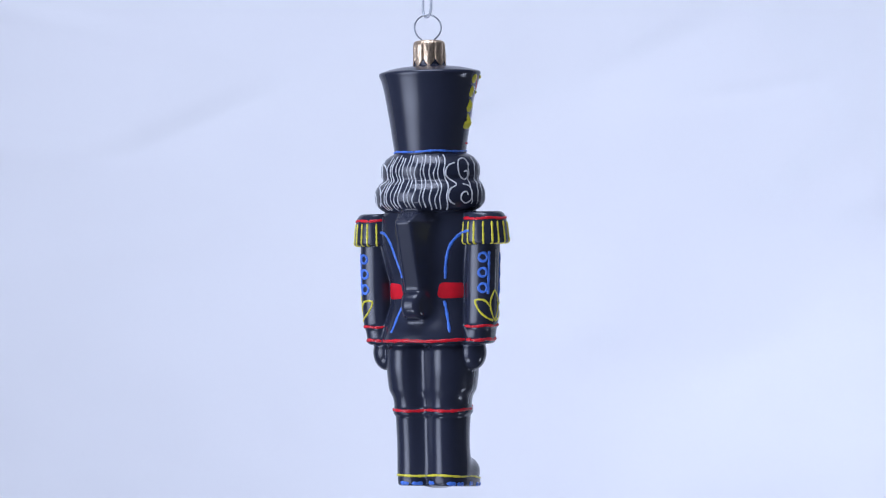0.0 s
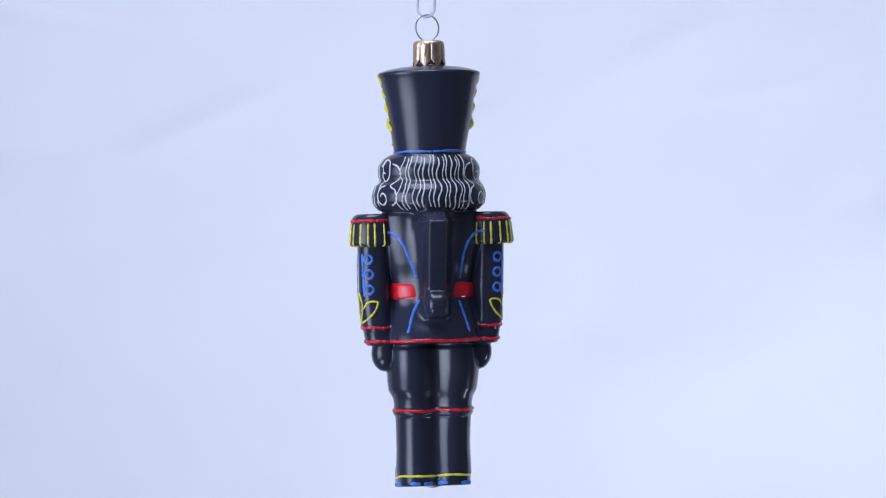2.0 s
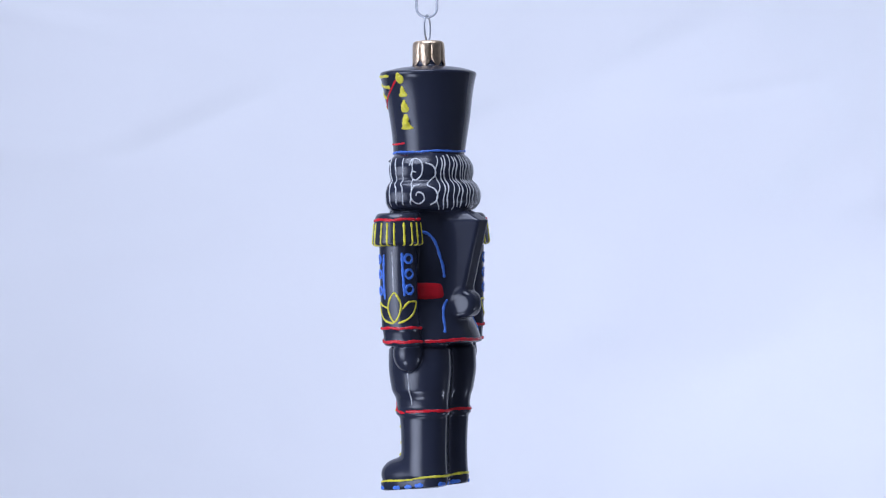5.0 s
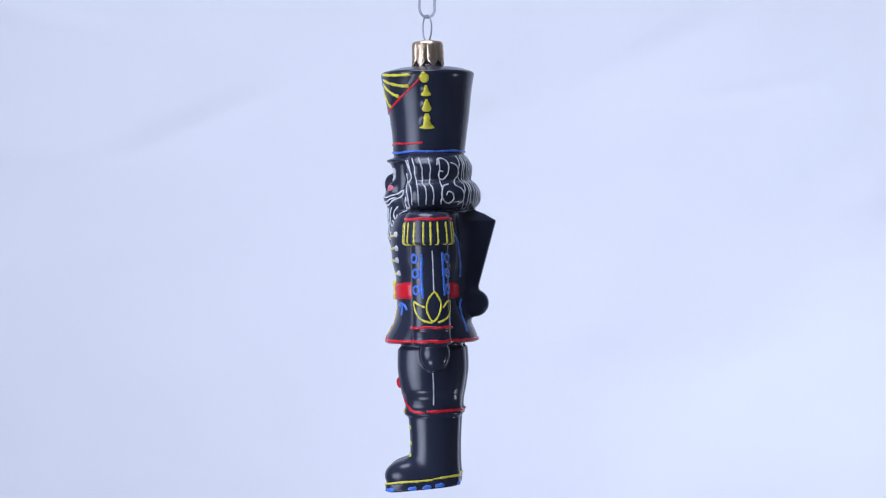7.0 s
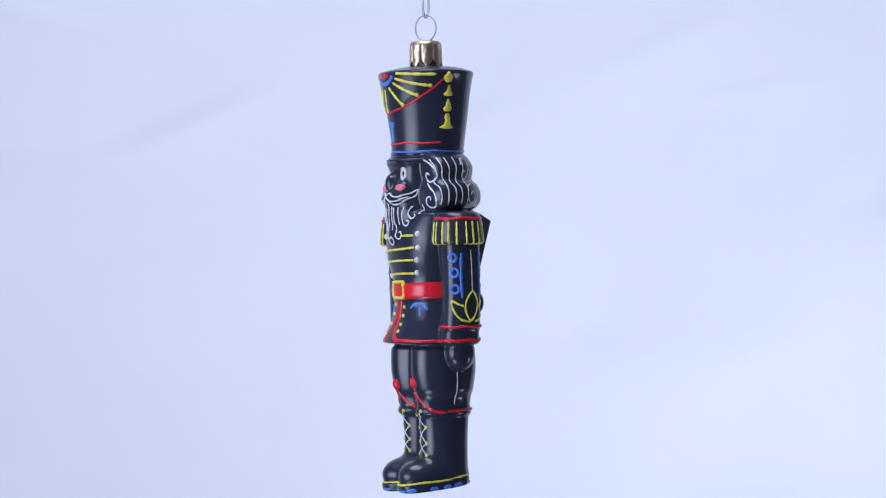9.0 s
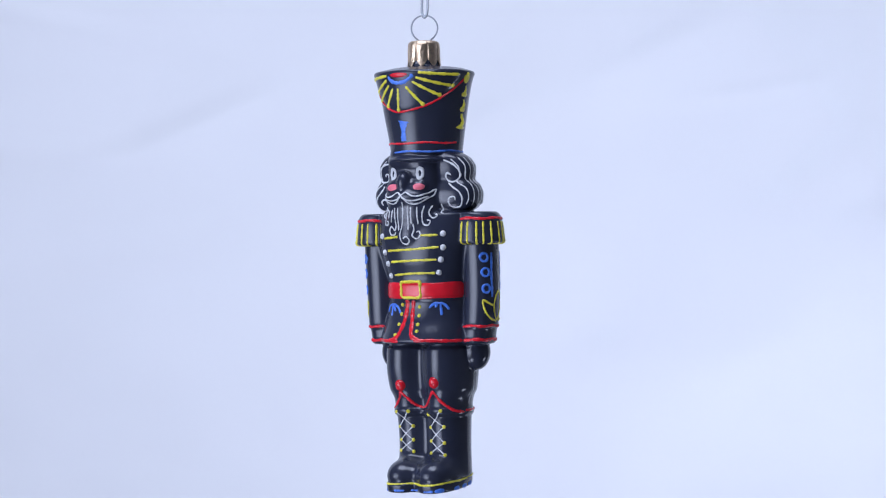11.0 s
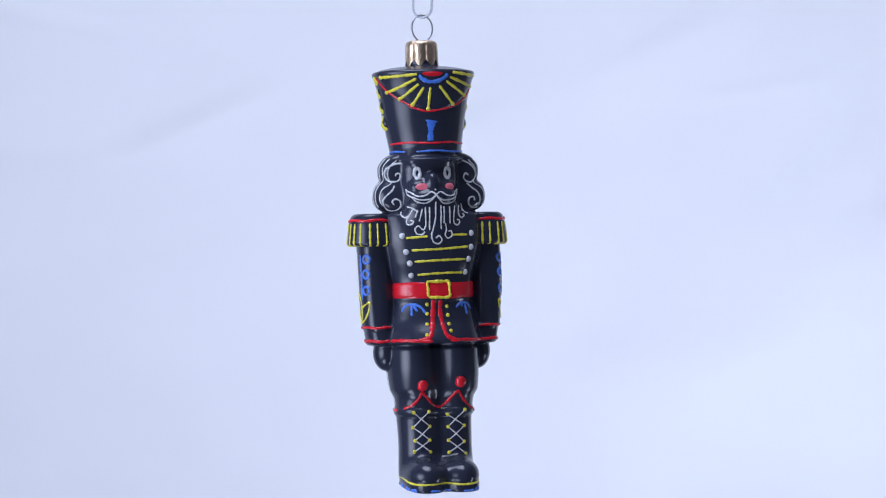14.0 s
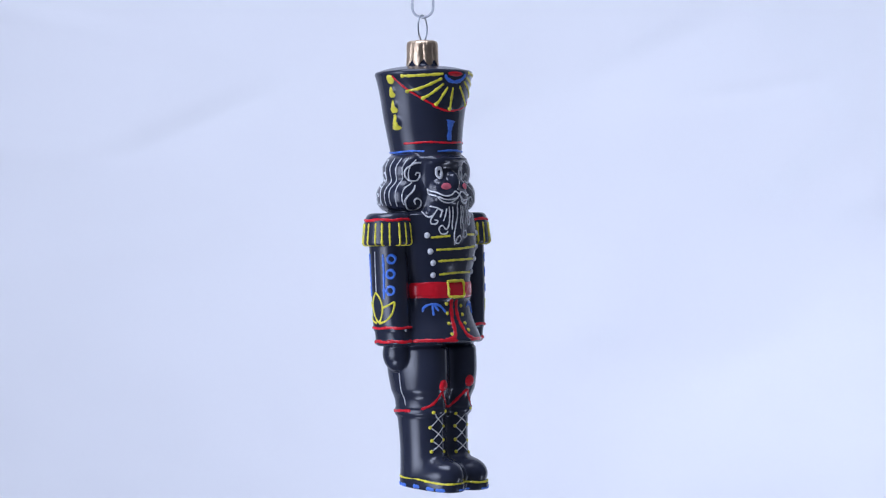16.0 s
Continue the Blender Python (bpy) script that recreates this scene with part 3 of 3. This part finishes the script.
    stroke(-137.8, WHITE, 3.0, [(-49.6, -147.5), (-42.1, -159.5), (-30.0, -157.2), (-27.0, -145.0), (-29.7, -130.9), (-38.8, -122.2), (-46.0, -128.0), (-44.6, -137.3), (-37.7, -135.9)])
    stroke(-137.8, WHITE, 3.0, [(-32.9, -114.7), (-45.1, -110.9), (-50.6, -98.9), (-48.4, -86.7), (-37.6, -80.4), (-28.2, -87.1), (-30.4, -97.7), (-39.3, -100.7), (-42.6, -93.9)])
    stroke(-137.8, WHITE, 3.0, [(-22.0, -153.0), (-7.9, -146.6), (-4.2, -130.4), (-20.7, -114.5), (-8.8, -106.2), (-3.7, -93.9), (-7.2, -83.9), (-17.4, -78.0)])
    stroke(137.8, WHITE, 3.0, [(49.6, -147.5), (42.1, -159.5), (30.0, -157.2), (27.0, -145.0), (29.7, -130.9), (38.8, -122.2), (46.0, -128.0), (44.6, -137.3), (37.7, -135.9)])
    stroke(137.8, WHITE, 3.0, [(32.9, -114.7), (45.1, -110.9), (50.6, -98.9), (48.4, -86.7), (37.6, -80.4), (28.2, -87.1), (30.4, -97.7), (39.3, -100.7), (42.6, -93.9)])
    stroke(137.8, WHITE, 3.0, [(22.0, -153.0), (7.9, -146.6), (4.2, -130.4), (20.7, -114.5), (8.8, -106.2), (3.7, -93.9), (7.2, -83.9), (17.4, -78.0)])
    # braid, buttons and belt
    stroke(0.8, YELLOW, 4.2, [(-59.1, -19.9), (-22.3, -22.5)])
    stroke(0.8, YELLOW, 4.2, [(22.7, -24.5), (54.4, -24.5)])
    stroke(0.8, YELLOW, 4.2, [(-49.5, 2.0), (5.5, 0.1), (55.0, -3.2)])
    stroke(0.8, YELLOW, 4.2, [(-44.9, 22.1), (5.1, 20.1), (50.2, 19.0)])
    dot(0.8, WHITE, 11.0, -64.7, -24.0)
    dot(0.8, WHITE, 11.0, 62.1, -27.0)
    dot(0.8, WHITE, 11.0, -58.6, 4.5)
    dot(0.8, WHITE, 11.0, 61.3, -2.4)
    dot(0.8, WHITE, 11.0, -52.3, 24.9)
    dot(0.8, WHITE, 11.0, 56.2, 18.8)
    stroke(0.8, YELLOW, 4.2, [(-38.8, 45.5), (1.3, 43.0), (44.7, 42.6)])
    dot(0.8, WHITE, 10.5, -48.8, 46.3)
    dot(0.8, WHITE, 10.5, 50.4, 41.7)
    band(torso, RED, 58, 87, -180, 180, 2.4)
    stroke(0.8, YELLOW, 5.6, [(-21.7, 59.2), (-12.3, 57.7), (7.7, 57.5), (16.3, 58.7), (17.4, 72.7), (16.5, 84.7), (-2.9, 85.6), (-19.5, 83.9), (-21.0, 71.9)], closed=True, height=4.6)
    stroke(0.8, RED, 9.2, [(-10.7, 89.4), (-12.8, 112.1), (-18.1, 142.0), (-26.1, 156.8), (-44.5, 162.7)])
    stroke(0.8, RED, 8.2, [(2.0, 90.7), (0.2, 112.3), (3.3, 139.1), (8.3, 154.2), (25.5, 162.2)])
    dot(0.8, YELLOW, 7.0, -22.5, 97.9)
    dot(0.8, YELLOW, 7.0, -23.5, 114.5)
    dot(0.8, YELLOW, 7.0, -25.6, 132.8)
    dot(0.8, YELLOW, 7.0, -28.6, 151.7)
    dot(0.8, YELLOW, 7.0, 13.4, 101.9)
    dot(0.8, YELLOW, 7.0, 14.1, 117.6)
    dot(0.8, YELLOW, 7.0, 14.4, 133.3)
    dot(0.8, YELLOW, 7.0, 15.9, 145.3)
    girdle(torso, RED, 6.6, 160, 8, 346)
    stroke(0.8, BLUE, 5.0, [(-64.1, 111.0), (-59.3, 101.1), (-48.2, 97.3), (-34.9, 101.6), (-25.8, 113.5)])
    stroke(0.8, BLUE, 5.0, [(-48.2, 97.3), (-49.3, 118.0)])
    stroke(0.8, BLUE, 5.0, [(-46.5, 98.0), (-39.4, 109.9)])
    stroke(0.8, BLUE, 5.0, [(30.7, 104.6), (40.2, 96.5), (53.6, 96.8), (62.7, 107.0)])
    stroke(0.8, BLUE, 5.0, [(49.5, 97.4), (53.1, 117.4)])
    stroke(0.8, BLUE, 5.0, [(45.2, 96.6), (41.4, 103.2)])
    # lines on the back
    stroke(-180.3, BLUE, 5.6, [(-81.0, -31.9), (-67.4, -25.8), (-55.7, -10.1), (-45.9, 14.1), (-37.7, 34.8), (-33.6, 51.3)])
    stroke(-180.3, BLUE, 5.6, [(93.9, -31.1), (78.4, -28.0), (64.5, -14.6), (55.5, 2.4), (49.9, 26.3), (45.9, 53.6)])
    stroke(-180.3, BLUE, 5.6, [(-28.6, 89.8), (-41.0, 113.6), (-48.4, 137.4), (-52.7, 148.3)])
    stroke(-180.3, BLUE, 5.6, [(43.4, 91.3), (51.5, 118.9), (59.4, 148.2)])
    # sleeves and epaulettes, alike on both sides
    for s in (-1, 1):
        stroke(-93.7 * s, WHITE, 2.4, [(3.8 * s, 2.4), (4.8 * s, 29.1), (5.5 * s, 75.8)])
        stroke(-62.2 * s, BLUE, 5.6, [(56.2 * s, 7.5), (55.1 * s, 46.8), (56.6 * s, 88.5)])
        stroke(-62.2 * s, BLUE, 5.0, [(47.4 * s, 16.6), (43.8 * s, 22.9), (36.8 * s, 22.8), (33.4 * s, 16.3), (37.0 * s, 10.1), (44.0 * s, 10.2)], closed=True)
        stroke(-62.2 * s, BLUE, 5.0, [(49.8 * s, 43.3), (46.2 * s, 49.6), (39.2 * s, 49.5), (35.8 * s, 43.1), (39.5 * s, 36.8), (46.5 * s, 36.9)], closed=True)
        stroke(-62.2 * s, BLUE, 5.0, [(50.9 * s, 72.7), (47.3 * s, 79.0), (40.3 * s, 78.8), (36.9 * s, 72.4), (40.5 * s, 66.1), (47.5 * s, 66.3)], closed=True)
        stroke(-137.8 * s, BLUE, 5.6, [(-73.8 * s, 5.1), (-72.5 * s, 42.3), (-70.5 * s, 82.9)])
        stroke(-137.8 * s, BLUE, 5.0, [(-54.6 * s, 16.4), (-58.4 * s, 23.0), (-65.7 * s, 22.8), (-69.2 * s, 16.1), (-65.4 * s, 9.5), (-58.1 * s, 9.7)], closed=True)
        stroke(-137.8 * s, BLUE, 5.0, [(-53.9 * s, 43.5), (-57.7 * s, 50.1), (-65.0 * s, 50.0), (-68.5 * s, 43.2), (-64.7 * s, 36.6), (-57.5 * s, 36.8)], closed=True)
        stroke(-137.8 * s, BLUE, 5.0, [(-53.7 * s, 71.1), (-57.5 * s, 77.6), (-64.8 * s, 77.5), (-68.3 * s, 70.8), (-64.5 * s, 64.2), (-57.2 * s, 64.3)], closed=True)
        stroke(-93.7 * s, YELLOW, 3.8, [(4.8 * s, 77.4), (-4.8 * s, 90.6), (-7.5 * s, 108.8), (2.7 * s, 128.4), (14.0 * s, 116.0), (17.8 * s, 96.0), (9.8 * s, 79.2)], closed=True)
        stroke(-62.2 * s, YELLOW, 3.8, [(59.6 * s, 102.9), (48.1 * s, 98.3), (37.2 * s, 93.8), (41.1 * s, 111.5), (52.5 * s, 125.1), (69.7 * s, 131.1)])
        stroke(-137.8 * s, YELLOW, 3.8, [(-74.6 * s, 105.0), (-63.5 * s, 93.5), (-48.5 * s, 93.4), (-53.7 * s, 111.5), (-66.1 * s, 123.4), (-81.6 * s, 130.0)])
        girdle(lambda p: sleeve(p, s), RED, 5.2, 136, -180, 180, centre=(93 * s + 2, -6))
        girdle(lambda p: sleeve(p, s), RED, 6.2, 160, -180, 180, centre=(93 * s + 2, -6))
        girdle(lambda p: epaulette(p, s), RED, 5.2, -52, -180, 180, centre=(102.5 * s - 2, -4))
        for k in range(18):
            end = fall(lambda p: epaulette(p, s), YELLOW, 3.6 + 0.6 * (k % 2), k * 20 + 2.5 * math.sin(k * 1.9), -47, -4 + 1.5 * math.sin(k * 2.1), centre=(102.5 * s - 2, -4))
            bead(end + np.array([[0, 0, -3.0], [0, 0, -1.0], [0, 0, 1.0], [0, 0, 3.0]]), gradient(lambda p: epaulette(p, s), end + np.array([[0, 0, -6.0]] * 4)), YELLOW, 7.0, 2.8, onto=lambda p: epaulette(p, s))
    # boots
    dot(0.8, RED, 21.0, -32.8, 241.7)
    dot(0.8, RED, 21.0, 36.7, 236.4)
    stroke(0.8, RED, 5.4, [(-62.0, 281.7), (-48.5, 274.7), (-38.3, 263.2), (-33.7, 254.3), (-23.3, 263.5), (-10.2, 275.5), (3.1, 279.7), (13.2, 272.6), (23.5, 261.2), (33.0, 253.0), (41.7, 264.9), (53.2, 276.8), (66.3, 285.4), (75.0, 287.2)])
    girdle(legs, RED, 5.4, 283, 82, 278, centre=(2, -2))
    stroke(0.8, WHITE, 2.4, [(-47.8, 288.7), (-17.0, 313.6)])
    stroke(0.8, WHITE, 2.4, [(-21.1, 287.6), (-47.0, 314.7)])
    stroke(0.8, WHITE, 2.4, [(-47.0, 314.7), (-17.5, 338.0)])
    stroke(0.8, WHITE, 2.4, [(-17.0, 313.6), (-43.8, 338.1)])
    stroke(0.8, WHITE, 2.4, [(-43.8, 338.1), (-16.9, 358.7)])
    stroke(0.8, WHITE, 2.4, [(-17.5, 338.0), (-45.2, 357.4)])
    dot(0.8, YELLOW, 7.0, -47.8, 288.7)
    dot(0.8, YELLOW, 7.0, -21.1, 287.6)
    dot(0.8, YELLOW, 7.0, -47.0, 314.7)
    dot(0.8, YELLOW, 7.0, -17.0, 313.6)
    dot(0.8, YELLOW, 7.0, -43.8, 338.1)
    dot(0.8, YELLOW, 7.0, -17.5, 338.0)
    dot(0.8, YELLOW, 7.0, -45.2, 357.4)
    dot(0.8, YELLOW, 7.0, -16.9, 358.7)
    stroke(0.8, WHITE, 2.4, [(15.5, 293.3), (46.4, 314.3)])
    stroke(0.8, WHITE, 2.4, [(45.6, 285.9), (17.3, 315.4)])
    stroke(0.8, WHITE, 2.4, [(17.3, 315.4), (46.1, 342.6)])
    stroke(0.8, WHITE, 2.4, [(46.4, 314.3), (17.8, 339.4)])
    stroke(0.8, WHITE, 2.4, [(17.8, 339.4), (48.0, 364.0)])
    stroke(0.8, WHITE, 2.4, [(46.1, 342.6), (18.1, 361.0)])
    dot(0.8, YELLOW, 7.0, 15.5, 293.3)
    dot(0.8, YELLOW, 7.0, 45.6, 285.9)
    dot(0.8, YELLOW, 7.0, 17.3, 315.4)
    dot(0.8, YELLOW, 7.0, 46.4, 314.3)
    dot(0.8, YELLOW, 7.0, 17.8, 339.4)
    dot(0.8, YELLOW, 7.0, 46.1, 342.6)
    dot(0.8, YELLOW, 7.0, 18.1, 361.0)
    dot(0.8, YELLOW, 7.0, 48.0, 364.0)
    # seams of the trousers
    stroke(-93.7, WHITE, 2.4, [(0.5, 219.0), (1.2, 245.7), (0.6, 277.3)])
    stroke(93.7, WHITE, 2.4, [(-0.5, 219.0), (-1.2, 245.7), (-0.6, 277.3)])
    # welt and studs of the soles
    girdle(lambda p: join(legs(p), sole(p), 2), YELLOW, 4.4, 402, -180, 180, centre=(3, 18), slope=0.1)
    for k in range(15):
        b = k * 24 + 5 * math.sin(k * 2.3)
        girdle(sole, BLUE, 8 if 40 < b < 320 else 4, 415, b - 7, b + 7, centre=(3, 18), slope=0.085, height=1.6)


def build_figurine(parent):
    verts, faces, normal = blown_form()
    paint_all()
    mats = [np.zeros(len(faces), int), *Enamel.mats]
    allv = np.concatenate([verts, *Enamel.verts])
    allf = np.concatenate([faces, *[f + len(verts) for f in Enamel.faces]])
    world_v = np.stack([allv[:, 0], -allv[:, 1], -allv[:, 2]], -1) * U
    me = bpy.data.meshes.new("figurine")
    me.from_pydata(world_v.tolist(), [], allf.tolist())
    for m in PAINTS:
        me.materials.append(m)
    me.polygons.foreach_set("material_index", np.concatenate(mats).astype(np.int32))
    me.shade_smooth()
    vn = np.array([v.vector for v in me.vertex_normals], np.float32)
    vn[:len(verts)] = np.stack([normal[:, 0], -normal[:, 1], -normal[:, 2]], -1)
    me.normals_split_custom_set_from_vertices(vn.tolist())
    ob = new("figurine", me)
    ob.parent = parent
    tagged(ob, "glossy black glass toy soldier painted with bright raised enamel lines")


def build_cap(parent):
    """Pressed gilt collar: eight upright flutes, each ending in a point."""
    bm = bmesh.new()
    n, lobes = 240, 8
    prof = [(0.0, -369), (14, -369), (23, -368), (27, -366), (28.6, -362), (29, -358), (29, -350), (29, -342), (29.2, -336), (29.6, -330), (29.8, -328)]
    rows = []
    for j, (r, y) in enumerate(prof):
        row = []
        for k in range(n):
            a = 2 * math.pi * k / n
            u = (a * lobes / (2 * math.pi)) % 1.0
            edge = min(u, 1 - u) * 2
            ridge = math.sin(math.pi * u) ** 0.35
            low = max(0.0, (y + 360) / 32) if j > 3 else 0.0
            rr = r * 0.97 + (4.6 * (ridge - 0.85) * min(1.0, 0.4 + low) if j > 3 else 0) + (0.8 * math.sin(j * 1.9 + k * 0.6) * 0.4 if j > 5 else 0)
            yy = y + (14 * (min(edge, 0.92) - 0.45) * max(0.0, (y + 342) / 14) if j > 7 else 0)
            row.append(bm.verts.new(((rr * math.cos(a) - 6) * U, (rr * math.sin(a) + 3) * U, -yy * U)))
        rows.append(row)
    for j in range(len(rows) - 1):
        for k in range(n):
            bm.faces.new((rows[j][k], rows[j + 1][k], rows[j + 1][(k + 1) % n], rows[j][(k + 1) % n])).smooth = True
    bmesh.ops.remove_doubles(bm, verts=bm.verts, dist=1e-6)
    bmesh.ops.recalc_face_normals(bm, faces=bm.faces)
    ob = part("cap", bm, GOLD, parent, "worn gold foil cap with fluted pointed rim")
    thick = ob.modifiers.new("thickness", "SOLIDIFY")
    thick.thickness, thick.offset = 0.00025, -1


def build_loop(parent):
    bm = bmesh.new()
    pts = []
    for t in np.linspace(-148, 148, 40):
        a = radians(t)
        pts.append((23.5 * math.sin(a), 0, -391 - 23.0 * math.cos(a)))
    pts = [(9, 0, -362), (10, 0, -368)] + [(-x, y, z) for x, y, z in pts] + [(-10, 0, -368), (-9, 0, -362)]
    turn = Matrix.Rotation(radians(23), 3, "Z")
    path = [turn @ Vector((x * U, 0, -y * U)) + Vector((-4 * U, 3 * U, 0)) for x, _, y in pts]
    tube(bm, path, 1.45 * U)
    part("wire_loop", bm, STEEL, parent, "thin steel wire hanging loop")


def build_hook():
    """A clear plastic loop that carries the ornament's wire loop; it runs up to the ceiling out of sight."""
    bm = bmesh.new()
    pts = [(-18.5 * math.cos(radians(t)), -427 + 17 * math.sin(radians(t))) for t in np.linspace(0, 180, 24)]
    top = -(2.6 - LEVEL) / U
    pts = [(-1.5, top), (-1.5, -1100), (-6, -900), (-18.5, -600)] + pts + [(18.5, -600), (6, -900), (1.5, -1100), (1.5, top)]
    path = [Vector((x * U, 0, (-y + HOOK_DROP) * U)) for x, y in pts]
    tube(bm, path, 2.3 * U, 12)
    ob = new("ornament_hook", mesh_of(bm))
    ob.data.materials.append(CLEAR)
    return tagged(ob, "clear plastic loop hanger holding the ornament's wire loop", "hanger")


HOOK_DROP = -412      # the hook's origin is where the two loops meet
ornament = tagged(new("christmas_ornament"), "black glass soldier ornament hanging from a clear loop, slowly turning", "ornament")
build_figurine(ornament)
build_cap(ornament)
build_loop(ornament)
hook = build_hook()

# seconds, turn in degrees, axis to the right of the middle (model units), lean
TURNS = [
    (0, -204.0, -20.8, 0.0220),
    (1.0, -188.2, -22.0, 0.0225),
    (2.0, -172.5, -22.8, 0.0245),
    (3.0, -156.7, -23.2, 0.0245),
    (4.0, -141.0, -24.0, 0.0235),
    (6.5, -101.5, -22.8, 0.0215),
    (8.0, -77.9, -23.2, 0.0214),
    (9.0, -62.2, -23.4, 0.0206),
    (11.5, -22.8, -23.6, 0.0190),
    (12.5, -7.0, -23.5, 0.0210),
    (13.5, 8.6, -23.7, 0.0220),
    (14.5, 24.4, -24.0, 0.0212),
    (16.0, 48.0, -23.0, 0.0211),
]


def motions():
    hang, carry = [], []
    for t, turn, cx, lean in TURNS:
        place = Matrix.Translation((cx * U, 0, LEVEL))
        tilt = Matrix.Rotation(-lean, 4, "Y")
        m = place @ tilt @ pose(0, 0, 0, 0, 0, turn)
        hang.append((t, m))
        carry.append((t, Matrix.Translation(m @ Vector((-3 * U, 3 * U, 412 * U))) @ pose(0, 0, 0, 0, 0, turn - 43)))
    walk(ornament, hang)
    walk(hook, carry)


motions()
